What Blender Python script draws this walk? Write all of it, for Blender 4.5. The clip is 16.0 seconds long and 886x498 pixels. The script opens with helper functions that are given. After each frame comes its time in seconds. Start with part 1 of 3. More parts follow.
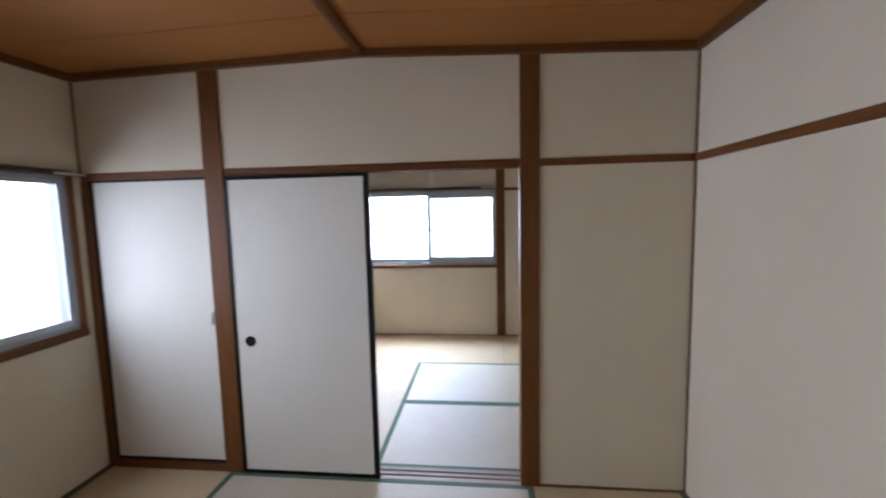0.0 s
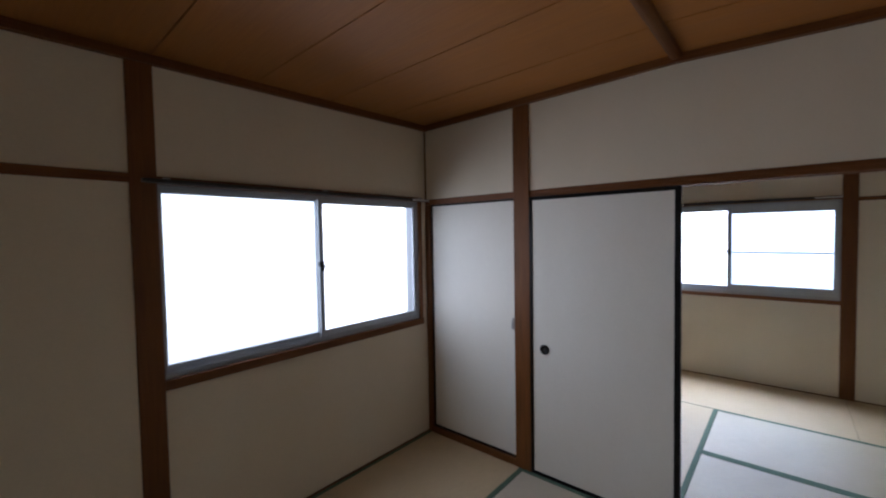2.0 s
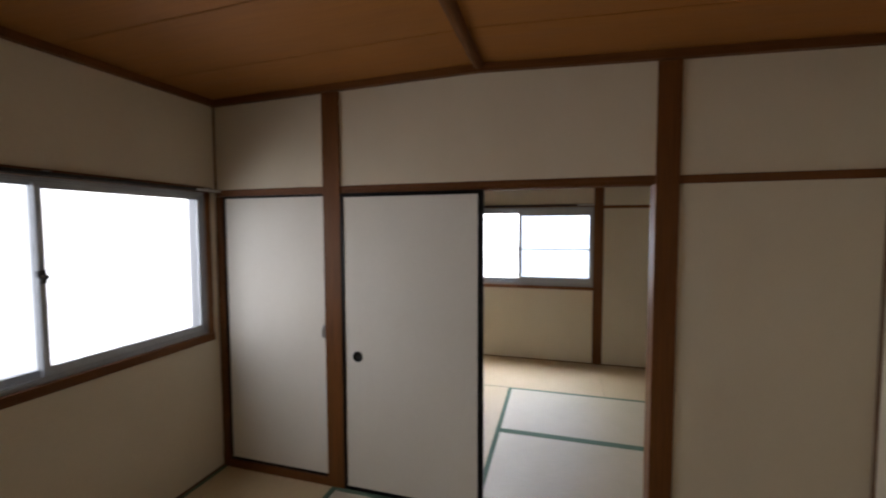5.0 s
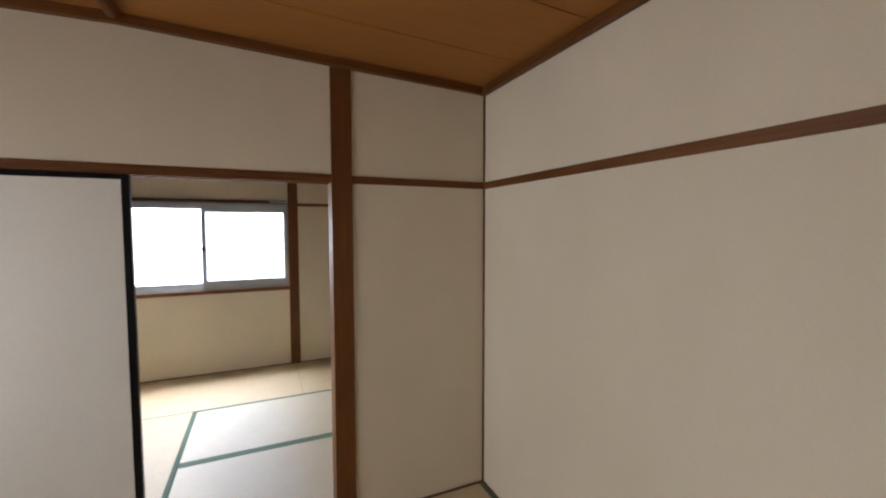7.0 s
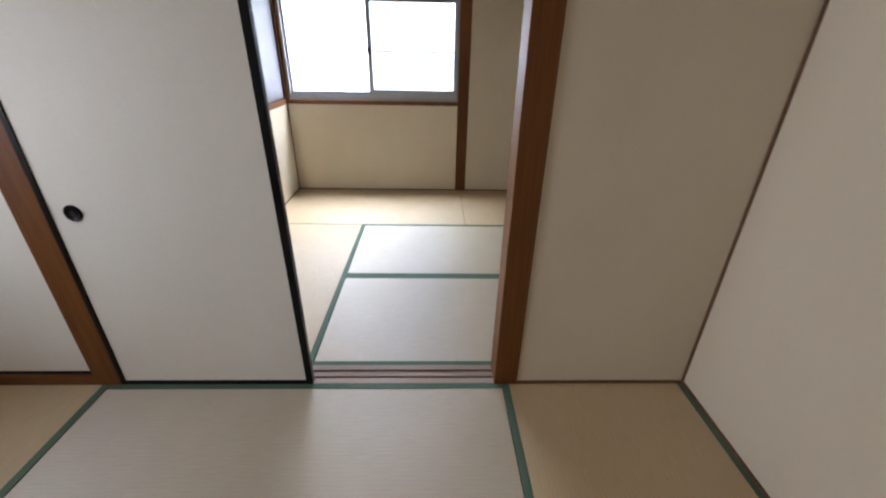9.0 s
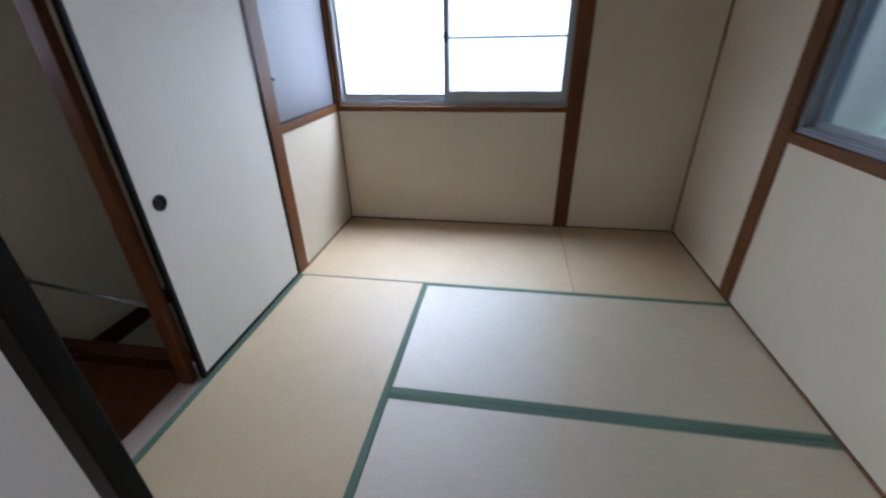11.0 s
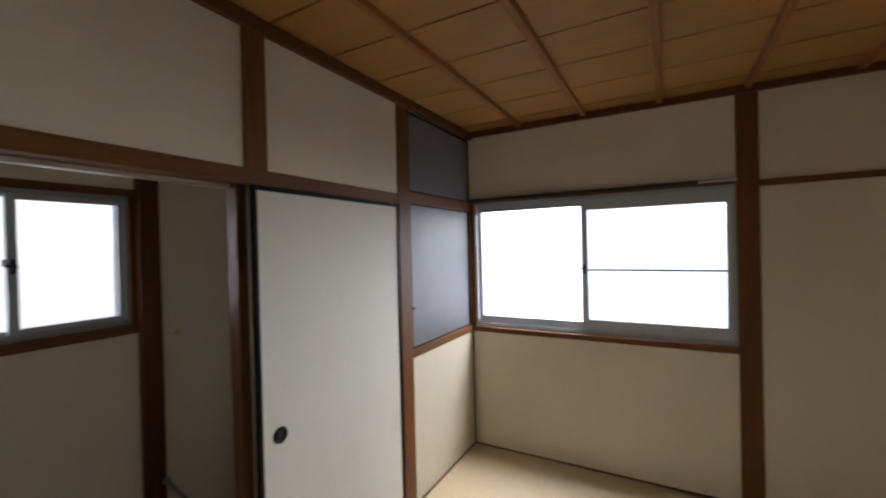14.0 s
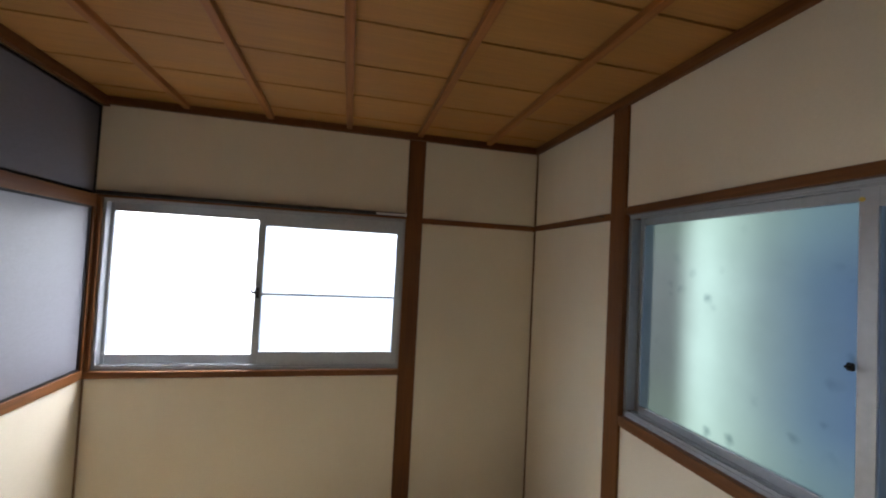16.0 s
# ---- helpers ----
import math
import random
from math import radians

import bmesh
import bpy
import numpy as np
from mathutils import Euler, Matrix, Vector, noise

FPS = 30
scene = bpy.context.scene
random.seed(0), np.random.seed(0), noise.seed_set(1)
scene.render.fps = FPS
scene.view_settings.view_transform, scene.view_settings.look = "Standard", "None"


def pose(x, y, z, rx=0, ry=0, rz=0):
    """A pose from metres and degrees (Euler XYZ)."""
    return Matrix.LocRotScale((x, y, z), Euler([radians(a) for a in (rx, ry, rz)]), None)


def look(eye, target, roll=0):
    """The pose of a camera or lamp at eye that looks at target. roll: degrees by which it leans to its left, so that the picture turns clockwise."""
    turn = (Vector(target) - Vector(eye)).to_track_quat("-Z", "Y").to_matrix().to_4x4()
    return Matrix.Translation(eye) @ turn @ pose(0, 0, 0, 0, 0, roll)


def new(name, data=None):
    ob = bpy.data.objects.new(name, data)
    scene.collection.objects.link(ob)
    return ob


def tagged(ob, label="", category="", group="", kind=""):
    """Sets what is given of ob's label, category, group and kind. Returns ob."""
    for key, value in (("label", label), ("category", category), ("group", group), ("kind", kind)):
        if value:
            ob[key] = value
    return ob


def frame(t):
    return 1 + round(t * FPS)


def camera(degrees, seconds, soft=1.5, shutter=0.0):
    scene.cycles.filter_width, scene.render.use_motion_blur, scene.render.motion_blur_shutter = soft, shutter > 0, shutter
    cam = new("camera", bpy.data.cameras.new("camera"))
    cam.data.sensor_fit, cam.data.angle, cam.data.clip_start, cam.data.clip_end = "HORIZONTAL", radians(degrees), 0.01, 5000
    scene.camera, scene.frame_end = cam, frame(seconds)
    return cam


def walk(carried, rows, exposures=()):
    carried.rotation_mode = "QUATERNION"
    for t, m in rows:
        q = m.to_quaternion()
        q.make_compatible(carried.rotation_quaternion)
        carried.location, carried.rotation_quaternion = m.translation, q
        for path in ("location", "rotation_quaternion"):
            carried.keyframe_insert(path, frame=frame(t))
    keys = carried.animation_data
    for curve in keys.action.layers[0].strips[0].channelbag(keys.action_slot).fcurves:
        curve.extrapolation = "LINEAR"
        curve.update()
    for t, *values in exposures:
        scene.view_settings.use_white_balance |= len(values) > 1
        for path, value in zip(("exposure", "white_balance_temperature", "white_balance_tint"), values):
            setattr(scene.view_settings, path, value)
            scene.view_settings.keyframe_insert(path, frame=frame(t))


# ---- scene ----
# camera and walk
cam = camera(95.30, 16.0, soft=2.1, shutter=0.35)
# seconds, eye, target, roll
PATH = [
    (0, (-0.185, -2.172, 1.547), (-0.393, -0.192, 1.358), -1.3),
    (0.5, (-0.22, -2.193, 1.547), (-0.817, -0.289, 1.408), -1.8),
    (1, (-0.299, -2.221, 1.549), (-1.212, -0.445, 1.437), -1.9),
    (1.5, (-0.366, -2.269, 1.546), (-1.493, -0.618, 1.468), -1.4),
    (2, (-0.408, -2.298, 1.547), (-1.708, -0.78, 1.471), -1.0),
    (2.5, (-0.445, -2.322, 1.544), (-1.88, -0.932, 1.467), -0.6),
    (3, (-0.451, -2.329, 1.539), (-1.993, -1.058, 1.469), -0.8),
    (3.5, (-0.438, -2.334, 1.543), (-2.021, -1.113, 1.477), -0.8),
    (4, (-0.42, -2.298, 1.545), (-1.76, -0.815, 1.464), -0.3),
    (4.5, (-0.422, -2.192, 1.562), (-1.348, -0.42, 1.482), 0.0),
    (5, (-0.434, -2.103, 1.571), (-0.982, -0.183, 1.462), -0.2),
    (5.2, (-0.435, -2.088, 1.564), (-0.791, -0.123, 1.454), 0.0),
    (7.3, (-0.307, -2.056, 1.554), (0.543, -0.25, 1.421), -0.0),
    (7.5, (-0.303, -2.034, 1.55), (0.511, -0.216, 1.366), 0.0),
    (8, (-0.303, -1.888, 1.485), (0.113, 0.037, 1.133), -1.5),
    (8.2, (-0.28, -1.801, 1.465), (-0.034, 0.123, 0.977), -0.7),
    (10.3, (-0.327, -0.533, 1.252), (-0.35, 1.14, 0.156), 0.7),
    (10.5, (-0.362, -0.415, 1.268), (-0.384, 1.281, 0.209), -0.9),
    (11, (-0.416, -0.218, 1.307), (-0.711, 1.53, 0.381), -1.2),
    (11.5, (-0.388, -0.085, 1.343), (-1.09, 1.629, 0.588), -0.7),
    (12, (-0.392, -0.045, 1.379), (-1.356, 1.622, 0.84), -1.6),
    (12.5, (-0.404, -0.036, 1.428), (-1.461, 1.631, 1.105), -2.6),
    (13, (-0.404, -0.055, 1.463), (-1.539, 1.586, 1.329), -2.1),
    (13.5, (-0.404, -0.065, 1.489), (-1.574, 1.557, 1.45), -2.1),
    (14, (-0.388, -0.024, 1.486), (-1.36, 1.724, 1.471), -1.4),
    (14.5, (-0.493, 0.072, 1.519), (-0.969, 2.015, 1.495), -0.8),
    (15, (-0.468, 0.151, 1.533), (-0.434, 2.151, 1.523), 0.7),
    (15.5, (-0.43, 0.198, 1.53), (-0.126, 2.174, 1.556), 1.8),
    (16, (-0.375, 0.266, 1.535), (0.075, 2.213, 1.604), 2.9),
]
EXPOSURES = [
    (0.0, 0.22, 5650, 18),
    (0.5, 0.05, 5650, 18),
    (1.0, -0.32, 5650, 18),
    (2.0, -0.60, 5700, 18),
    (3.0, -0.42, 6250, 18),
    (4.0, -0.38, 6450, 18),
    (5.0, -0.60, 6650, 18),
    (7.5, 0.26, 6600, 18),
    (8.0, 0.18, 6600, 18),
    (10.5, 0.0, 5600, 18),
    (11.0, -0.46, 5600, 18),
    (11.5, -0.72, 5700, 18),
    (12.5, -0.78, 5950, 18),
    (13.5, -0.66, 6150, 18),
    (14.0, -0.56, 6600, 18),
    (15.0, -0.24, 6500, 18),
    (16.0, -0.26, 6550, 18),
]
walk(cam, [(t, look(eye, target, roll)) for t, eye, target, roll in PATH], EXPOSURES)

# ---- world and light ----
world = bpy.data.worlds.new("sky")
world.use_nodes = True
scene.world = world
wn = world.node_tree.nodes
sky = wn.new("ShaderNodeTexSky")
sky.sky_type = "NISHITA"
sky.sun_disc = False
sky.sun_elevation = radians(68)
sky.sun_rotation = radians(149)
wn["Background"].inputs["Strength"].default_value = 0.15
world.node_tree.links.new(sky.outputs["Color"], wn["Background"].inputs["Color"])

sun_data = bpy.data.lights.new("sun", "SUN")
sun_data.energy, sun_data.angle, sun_data.color = 0.6, radians(30), (1.0, 0.97, 0.92)
sun = new("sun", sun_data)
sun.matrix_world = look((12, -20, 60), (0, 0, 0))


def window_daylight(x, y, z, rz, w, h, watts, tint, out=0.82, tilt=45, spread=130):
    """Skylight outside a window's opening, which falls in and downwards."""
    data = bpy.data.lights.new("window_daylight", "AREA")
    data.shape, data.size, data.size_y, data.energy, data.color = "RECTANGLE", w, h, watts, tint
    data.spread = radians(spread)
    lamp = new("window_daylight", data)
    lamp.matrix_world = pose(x, y, z, 0, 0, rz) @ pose(0, out, 0, -90 + tilt, 0, 0)
    return lamp


COOL = (0.92, 0.965, 1.0)
window_daylight(-2.546, -0.90, 1.34, 90, 2.6, 1.25, 42, COOL, 0.36, 28, 160)
window_daylight(-0.60, 2.725, 1.07, 0, 4.4, 2.56, 335, (0.85, 0.935, 1.0), 1.12, 50, 135)
window_daylight(-0.87, 2.725, 2.05, 0, 2.4, 1.0, 66, (0.85, 0.935, 1.0), 0.62, 74, 75)
window_daylight(-2.65, 0.55, 1.36, 90, 1.5, 1.15, 7.0, COOL, 0.45, 22, 160)

# ---- materials ----
def make_material(name):
    m = bpy.data.materials.new(name)
    m.use_nodes = True
    return m, m.node_tree.nodes, m.node_tree.links, m.node_tree.nodes["Principled BSDF"]


def coords(n, l, scale, rot=(0, 0, 0)):
    tc, mp = n.new("ShaderNodeTexCoord"), n.new("ShaderNodeMapping")
    mp.inputs["Scale"].default_value = scale
    mp.inputs["Rotation"].default_value = rot
    l.new(tc.outputs["Object"], mp.inputs["Vector"])
    return mp.outputs["Vector"]


def noise_tex(n, l, vec, scale, detail=4.0, rough=0.55):
    t = n.new("ShaderNodeTexNoise")
    t.inputs["Scale"].default_value, t.inputs["Detail"].default_value, t.inputs["Roughness"].default_value = scale, detail, rough
    l.new(vec, t.inputs["Vector"])
    return t.outputs["Fac"]


def ramp(n, l, fac, stops):
    r = n.new("ShaderNodeValToRGB")
    while len(r.color_ramp.elements) < len(stops):
        r.color_ramp.elements.new(0.5)
    for e, (p, c) in zip(r.color_ramp.elements, stops):
        e.position, e.color = p, (*c, 1)
    l.new(fac, r.inputs["Fac"])
    return r.outputs["Color"]


def blend(n, l, kind, fac, a, b):
    m = n.new("ShaderNodeMix")
    m.data_type, m.blend_type = "RGBA", kind
    if isinstance(fac, float):
        m.inputs[0].default_value = fac
    else:
        l.new(fac, m.inputs[0])
    l.new(a, m.inputs[6])
    l.new(b, m.inputs[7])
    return m.outputs[2]


def bump(n, l, b, height, strength, dist):
    bp = n.new("ShaderNodeBump")
    bp.inputs["Strength"].default_value, bp.inputs["Distance"].default_value = strength, dist
    l.new(height, bp.inputs["Height"])
    l.new(bp.outputs["Normal"], b.inputs["Normal"])


def darker(c, k):
    return tuple(v * k for v in c)


def wood(name, axis, base, rough=0.50, contrast=0.24, patch=0.7):
    """Stained timber with its grain along one axis and a value of its own for each piece."""
    m, n, l, b = make_material(name)
    s = {"x": (1.2, 30, 30), "y": (30, 1.2, 30), "z": (30, 30, 1.2)}[axis]
    s2 = {"x": (0.5, 7, 7), "y": (7, 0.5, 7), "z": (7, 7, 0.5)}[axis]
    grain = noise_tex(n, l, coords(n, l, s), 3.0, 6.0, 0.6)
    broad = noise_tex(n, l, coords(n, l, s2), 1.6, 3.0)
    c1 = ramp(n, l, grain, [(0.32, darker(base, 1 - contrast)), (0.68, darker(base, 1 + contrast * 0.7))])
    c2 = ramp(n, l, broad, [(0.3, (0.62, 0.6, 0.58)), (0.7, (1.0, 1.0, 1.0))])
    info = n.new("ShaderNodeObjectInfo")
    c3 = ramp(n, l, info.outputs["Random"], [(0.0, (0.88, 0.86, 0.84)), (1.0, (1.0, 1.0, 1.0))])
    out = blend(n, l, "MULTIPLY", 1.0, blend(n, l, "MULTIPLY", patch, c1, c2), c3)
    l.new(out, b.inputs["Base Color"])
    rr = ramp(n, l, broad, [(0.2, (rough - 0.08,) * 3), (0.8, (rough + 0.12,) * 3)])
    l.new(rr, b.inputs["Roughness"])
    b.inputs["Specular IOR Level"].default_value = 0.28
    bump(n, l, b, grain, 0.15, 0.002)
    return m


def plain(name, base, rough=0.5, metal=0.0, vary=0.1, scale=30.0, bumps=0.05):
    m, n, l, b = make_material(name)
    f = noise_tex(n, l, coords(n, l, (1, 1, 1)), scale, 5.0)
    l.new(ramp(n, l, f, [(0.3, darker(base, 1 - vary)), (0.7, darker(base, 1 + vary))]), b.inputs["Base Color"])
    b.inputs["Roughness"].default_value, b.inputs["Metallic"].default_value = rough, metal
    bump(n, l, b, f, bumps, 0.001)
    return m


def wall_cloth(name, base, rough=0.85, rib=0.055):
    """Woven wall covering with a fine thread, broad stains and small scuffs."""
    m, n, l, b = make_material(name)
    thread = noise_tex(n, l, coords(n, l, (25, 25, 260)), 3.0, 3.0)
    thread2 = noise_tex(n, l, coords(n, l, (220, 220, 18)), 3.0, 3.0)
    broad = noise_tex(n, l, coords(n, l, (1, 1, 0.6)), 1.3, 5.0, 0.6)
    c = ramp(n, l, thread, [(0.25, darker(base, 1 - rib)), (0.75, darker(base, 1 + rib))])
    c2 = ramp(n, l, thread2, [(0.25, (0.96, 0.96, 0.96)), (0.75, (1, 1, 1))])
    c3 = ramp(n, l, broad, [(0.3, (0.93, 0.915, 0.89)), (0.65, (1, 1, 1))])
    l.new(blend(n, l, "MULTIPLY", 1.0, blend(n, l, "MULTIPLY", 1.0, c, c2), c3), b.inputs["Base Color"])
    b.inputs["Roughness"].default_value = rough
    b.inputs["Specular IOR Level"].default_value = 0.25
    bump(n, l, b, thread, 0.12, 0.0015)
    return m


def tatami_weave(name, base, rough, ior, along):
    """Woven rush: ridges across the mat, a silky sheen along the reeds, faded patches."""
    m, n, l, b = make_material(name)
    uv = n.new("ShaderNodeUVMap")
    uv.uv_map = "reeds"
    def mapped(sc):
        mp = n.new("ShaderNodeMapping")
        mp.inputs["Scale"].default_value = sc
        l.new(uv.outputs["UV"], mp.inputs["Vector"])
        return mp.outputs["Vector"]
    wave = n.new("ShaderNodeTexWave")
    wave.wave_type, wave.bands_direction = "BANDS", "X"
    wave.inputs["Scale"].default_value = 19.0
    wave.inputs["Distortion"].default_value = 0.6
    wave.inputs["Detail Scale"].default_value = 3.0
    l.new(mapped((1, 1, 1)), wave.inputs["Vector"])
    straw = noise_tex(n, l, mapped((260, 6, 1)), 2.0, 4.0)
    broad = noise_tex(n, l, mapped((2, 2.5, 1)), 1.2, 4.0)
    info = n.new("ShaderNodeObjectInfo")
    c = ramp(n, l, straw, [(0.25, darker(base, 0.82)), (0.75, darker(base, 1.12))])
    c2 = ramp(n, l, broad, [(0.3, (0.90, 0.90, 0.84)), (0.7, (1, 1, 1))])
    c3 = ramp(n, l, wave.outputs["Fac"], [(0.0, (0.96, 0.955, 0.94)), (0.5, (1, 1, 1))])
    c4 = ramp(n, l, info.outputs["Random"], [(0.0, (0.95, 0.95, 0.92)), (1.0, (1, 1, 1))])
    out = blend(n, l, "MULTIPLY", 1.0, blend(n, l, "MULTIPLY", 1.0, c, c2), blend(n, l, "MULTIPLY", 1.0, c3, c4))
    l.new(out, b.inputs["Base Color"])
    b.inputs["Roughness"].default_value = rough
    b.inputs["IOR"].default_value = ior
    b.inputs["Anisotropic"].default_value = along
    tg = n.new("ShaderNodeTangent")
    tg.direction_type, tg.uv_map = "UV_MAP", "reeds"
    l.new(tg.outputs["Tangent"], b.inputs["Tangent"])
    bump(n, l, b, straw, 0.12, 0.001)
    return m


def frosted(name, tint, rough, stains=False):
    """Obscured window glass, with grime where it is stained."""
    m, n, l, b = make_material(name)
    b.inputs["Transmission Weight"].default_value = 1.0
    b.inputs["IOR"].default_value = 1.12
    f = noise_tex(n, l, coords(n, l, (1, 1, 1)), 3.0, 4.0)
    col = ramp(n, l, f, [(0.3, darker(tint, 0.80 if stains else 0.95)), (0.7, tint)])
    if stains:
        spots = n.new("ShaderNodeTexVoronoi")
        spots.inputs["Scale"].default_value = 11.0
        warp = n.new("ShaderNodeTexNoise")
        warp.inputs["Scale"].default_value = 22.0
        l.new(coords(n, l, (1, 1, 1)), warp.inputs["Vector"])
        moved = n.new("ShaderNodeVectorMath")
        moved.operation = "MULTIPLY_ADD"
        moved.inputs[1].default_value = (0.045, 0.045, 0.045)
        l.new(warp.outputs["Color"], moved.inputs[0])
        l.new(coords(n, l, (1, 1, 1)), moved.inputs[2])
        l.new(moved.outputs[0], spots.inputs["Vector"])
        mask = ramp(n, l, spots.outputs["Distance"], [(0.02, (0.42, 0.47, 0.50)), (0.26, (1, 1, 1))])
        patch = ramp(n, l, noise_tex(n, l, coords(n, l, (1.4, 1, 1)), 4.0, 2.0), [(0.45, (0, 0, 0)), (0.62, (1, 1, 1))])
        grime = blend(n, l, "MULTIPLY", patch, col, mask)
        col = grime
    l.new(col, b.inputs["Base Color"])
    b.inputs["Roughness"].default_value = rough
    return m


BROWN = (0.180, 0.0655, 0.0145)
WOOD = {a: wood("stained_timber_" + a, a, BROWN) for a in "xyz"}
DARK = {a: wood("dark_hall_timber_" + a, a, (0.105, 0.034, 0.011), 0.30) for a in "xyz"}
PALE = {a: wood("worn_sill_timber_" + a, a, (0.46, 0.37, 0.31), 0.32, 0.12) for a in "xy"}
CEIL = wood("ceiling_veneer", "x", (0.375, 0.150, 0.032), 0.6, 0.09, 0.3)
CEIL_LAP = wood("lapped_ceiling_veneer", "x", (0.425, 0.203, 0.054), 0.55, 0.10, 0.4)
BATTEN = {"y": wood("batten_timber", "y", (0.37, 0.138, 0.032), 0.46, 0.2)}
HALL_FLOOR = wood("hall_floor_timber", "y", (0.125, 0.041, 0.013), 0.30, 0.3)
WALL = wall_cloth("beige_wall_cloth", (0.71, 0.636, 0.500))
FUSUMA = wall_cloth("white_door_paper", (0.760, 0.733, 0.660), 0.7)
DARK_PAPER = wall_cloth("slate_door_paper", (0.150, 0.147, 0.172), 0.46, 0.22)
DARK_PAPER.node_tree.nodes["Principled BSDF"].inputs["Specular IOR Level"].default_value = 0.75
LACQUER = plain("black_lacquer", (0.004, 0.0035, 0.0035), 0.34, 0, 0.2, 14, 0.03)
LACQUER.node_tree.nodes["Principled BSDF"].inputs["Specular IOR Level"].default_value = 0.22
SASH = plain("satin_aluminium", (0.40, 0.42, 0.44), 0.42, 0.6, 0.06, 50, 0.03)
SASH_WHITE = plain("dull_aluminium", (0.33, 0.345, 0.36), 0.5, 0.4, 0.06, 50, 0.03)
STEEL = plain("steel", (0.38, 0.38, 0.39), 0.3, 1.0, 0.08, 60, 0.03)
DARK_METAL = plain("dark_bronze", (0.035, 0.032, 0.03), 0.4, 0.6, 0.3, 60, 0.05)
BRASS = plain("brass", (0.6, 0.42, 0.1), 0.35, 1.0, 0.1, 60, 0.03)
YELLOW = plain("yellow_plastic", (0.62, 0.40, 0.03), 0.4, 0, 0.05, 50, 0.02)
WHITE_PLASTIC = plain("white_plastic", (0.56, 0.56, 0.55), 0.4, 0, 0.04, 50, 0.02)
# One rush in two copies; this base is whitened to imitate window sheen.
REED = tatami_weave("woven_rush_painted_sheen", (0.535, 0.460, 0.335), 0.48, 2.25, 0.6)
# Tan copy of the same rush, without the painted window sheen.
REED_LOW_SHEEN = tatami_weave("woven_rush_low_sheen", (0.60, 0.458, 0.275), 0.5, 1.8, 0.3)
HERI = plain("green_mat_border", (0.088, 0.150, 0.104), 0.8, 0, 0.16, 500, 0.2)
CORE = plain("mat_core", (0.30, 0.24, 0.13), 0.9, 0, 0.15, 120, 0.1)
SKIRT = plain("dark_skirting", (0.150, 0.072, 0.032), 0.6, 0, 0.2, 30, 0.04)
GLASS = frosted("frosted_glass", (0.97, 0.985, 1.0), 0.30)
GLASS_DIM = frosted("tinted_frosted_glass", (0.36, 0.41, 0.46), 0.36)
GLASS_PALE = frosted("pale_frosted_glass", (0.50, 0.525, 0.545), 0.32)
GLASS_STAINED = frosted("stained_frosted_glass", (0.92, 0.98, 0.96), 0.34, True)
OUT_GREY = plain("outdoor_grey", (0.12, 0.13, 0.13), 0.8, 0, 0.1, 8, 0.1)


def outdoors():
    """Added sheet, glowing as daylight behind frosted glass: grey, pale green, blue, green below."""
    m, n, l, b = make_material("outdoor_glow")
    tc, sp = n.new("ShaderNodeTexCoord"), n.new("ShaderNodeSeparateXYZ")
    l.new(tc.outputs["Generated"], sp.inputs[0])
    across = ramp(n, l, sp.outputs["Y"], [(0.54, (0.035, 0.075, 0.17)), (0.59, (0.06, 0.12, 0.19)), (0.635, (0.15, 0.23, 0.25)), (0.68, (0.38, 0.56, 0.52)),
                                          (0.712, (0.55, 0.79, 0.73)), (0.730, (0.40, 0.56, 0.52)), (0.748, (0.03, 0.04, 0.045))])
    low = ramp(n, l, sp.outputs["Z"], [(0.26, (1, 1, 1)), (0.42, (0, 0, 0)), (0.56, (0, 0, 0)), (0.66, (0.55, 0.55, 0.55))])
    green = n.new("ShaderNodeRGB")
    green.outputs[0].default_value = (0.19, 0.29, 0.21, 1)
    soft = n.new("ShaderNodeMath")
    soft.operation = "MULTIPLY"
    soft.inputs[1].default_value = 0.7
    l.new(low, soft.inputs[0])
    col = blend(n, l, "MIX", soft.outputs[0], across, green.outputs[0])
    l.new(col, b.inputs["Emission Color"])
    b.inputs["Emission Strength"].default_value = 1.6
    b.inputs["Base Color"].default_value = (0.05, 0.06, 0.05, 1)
    return m


OUT_GLOW = outdoors()
SUBFLOOR = plain("subfloor", (0.2, 0.15, 0.09), 0.9, 0, 0.2, 6, 0.1)

# ---- mesh helpers ----
ORIGIN = {}


def add_box(bm, x0, x1, y0, y1, z0, z1):
    vs = [bm.verts.new((x, y, z)) for z in (z0, z1) for y in (y0, y1) for x in (x0, x1)]
    for f in ((0, 2, 3, 1), (4, 5, 7, 6), (0, 1, 5, 4), (2, 6, 7, 3), (0, 4, 6, 2), (1, 3, 7, 5)):
        bm.faces.new([vs[i] for i in f])


def boxes(*dims, bevel=0.0):
    bm = bmesh.new()
    for d in dims:
        add_box(bm, *d)
    if bevel:
        bmesh.ops.bevel(bm, geom=list(bm.edges), offset=bevel, segments=2, profile=0.5, affect="EDGES")
    return bm


def cylinder(p, q, r, sides=20, r2=None):
    """A closed round bar from p to q."""
    bm = bmesh.new()
    p, q = Vector(p), Vector(q)
    m = Matrix.Translation((p + q) / 2) @ (q - p).to_track_quat("Z", "Y").to_matrix().to_4x4()
    bmesh.ops.create_cone(bm, cap_ends=True, segments=sides, radius1=r, radius2=r if r2 is None else r2, depth=(q - p).length, matrix=m)
    return bm


def join(*bms):
    out = bmesh.new()
    for b in bms:
        me = bpy.data.meshes.new("joined")
        b.to_mesh(me)
        out.from_mesh(me)
        b.free()
        bpy.data.meshes.remove(me)
    return out


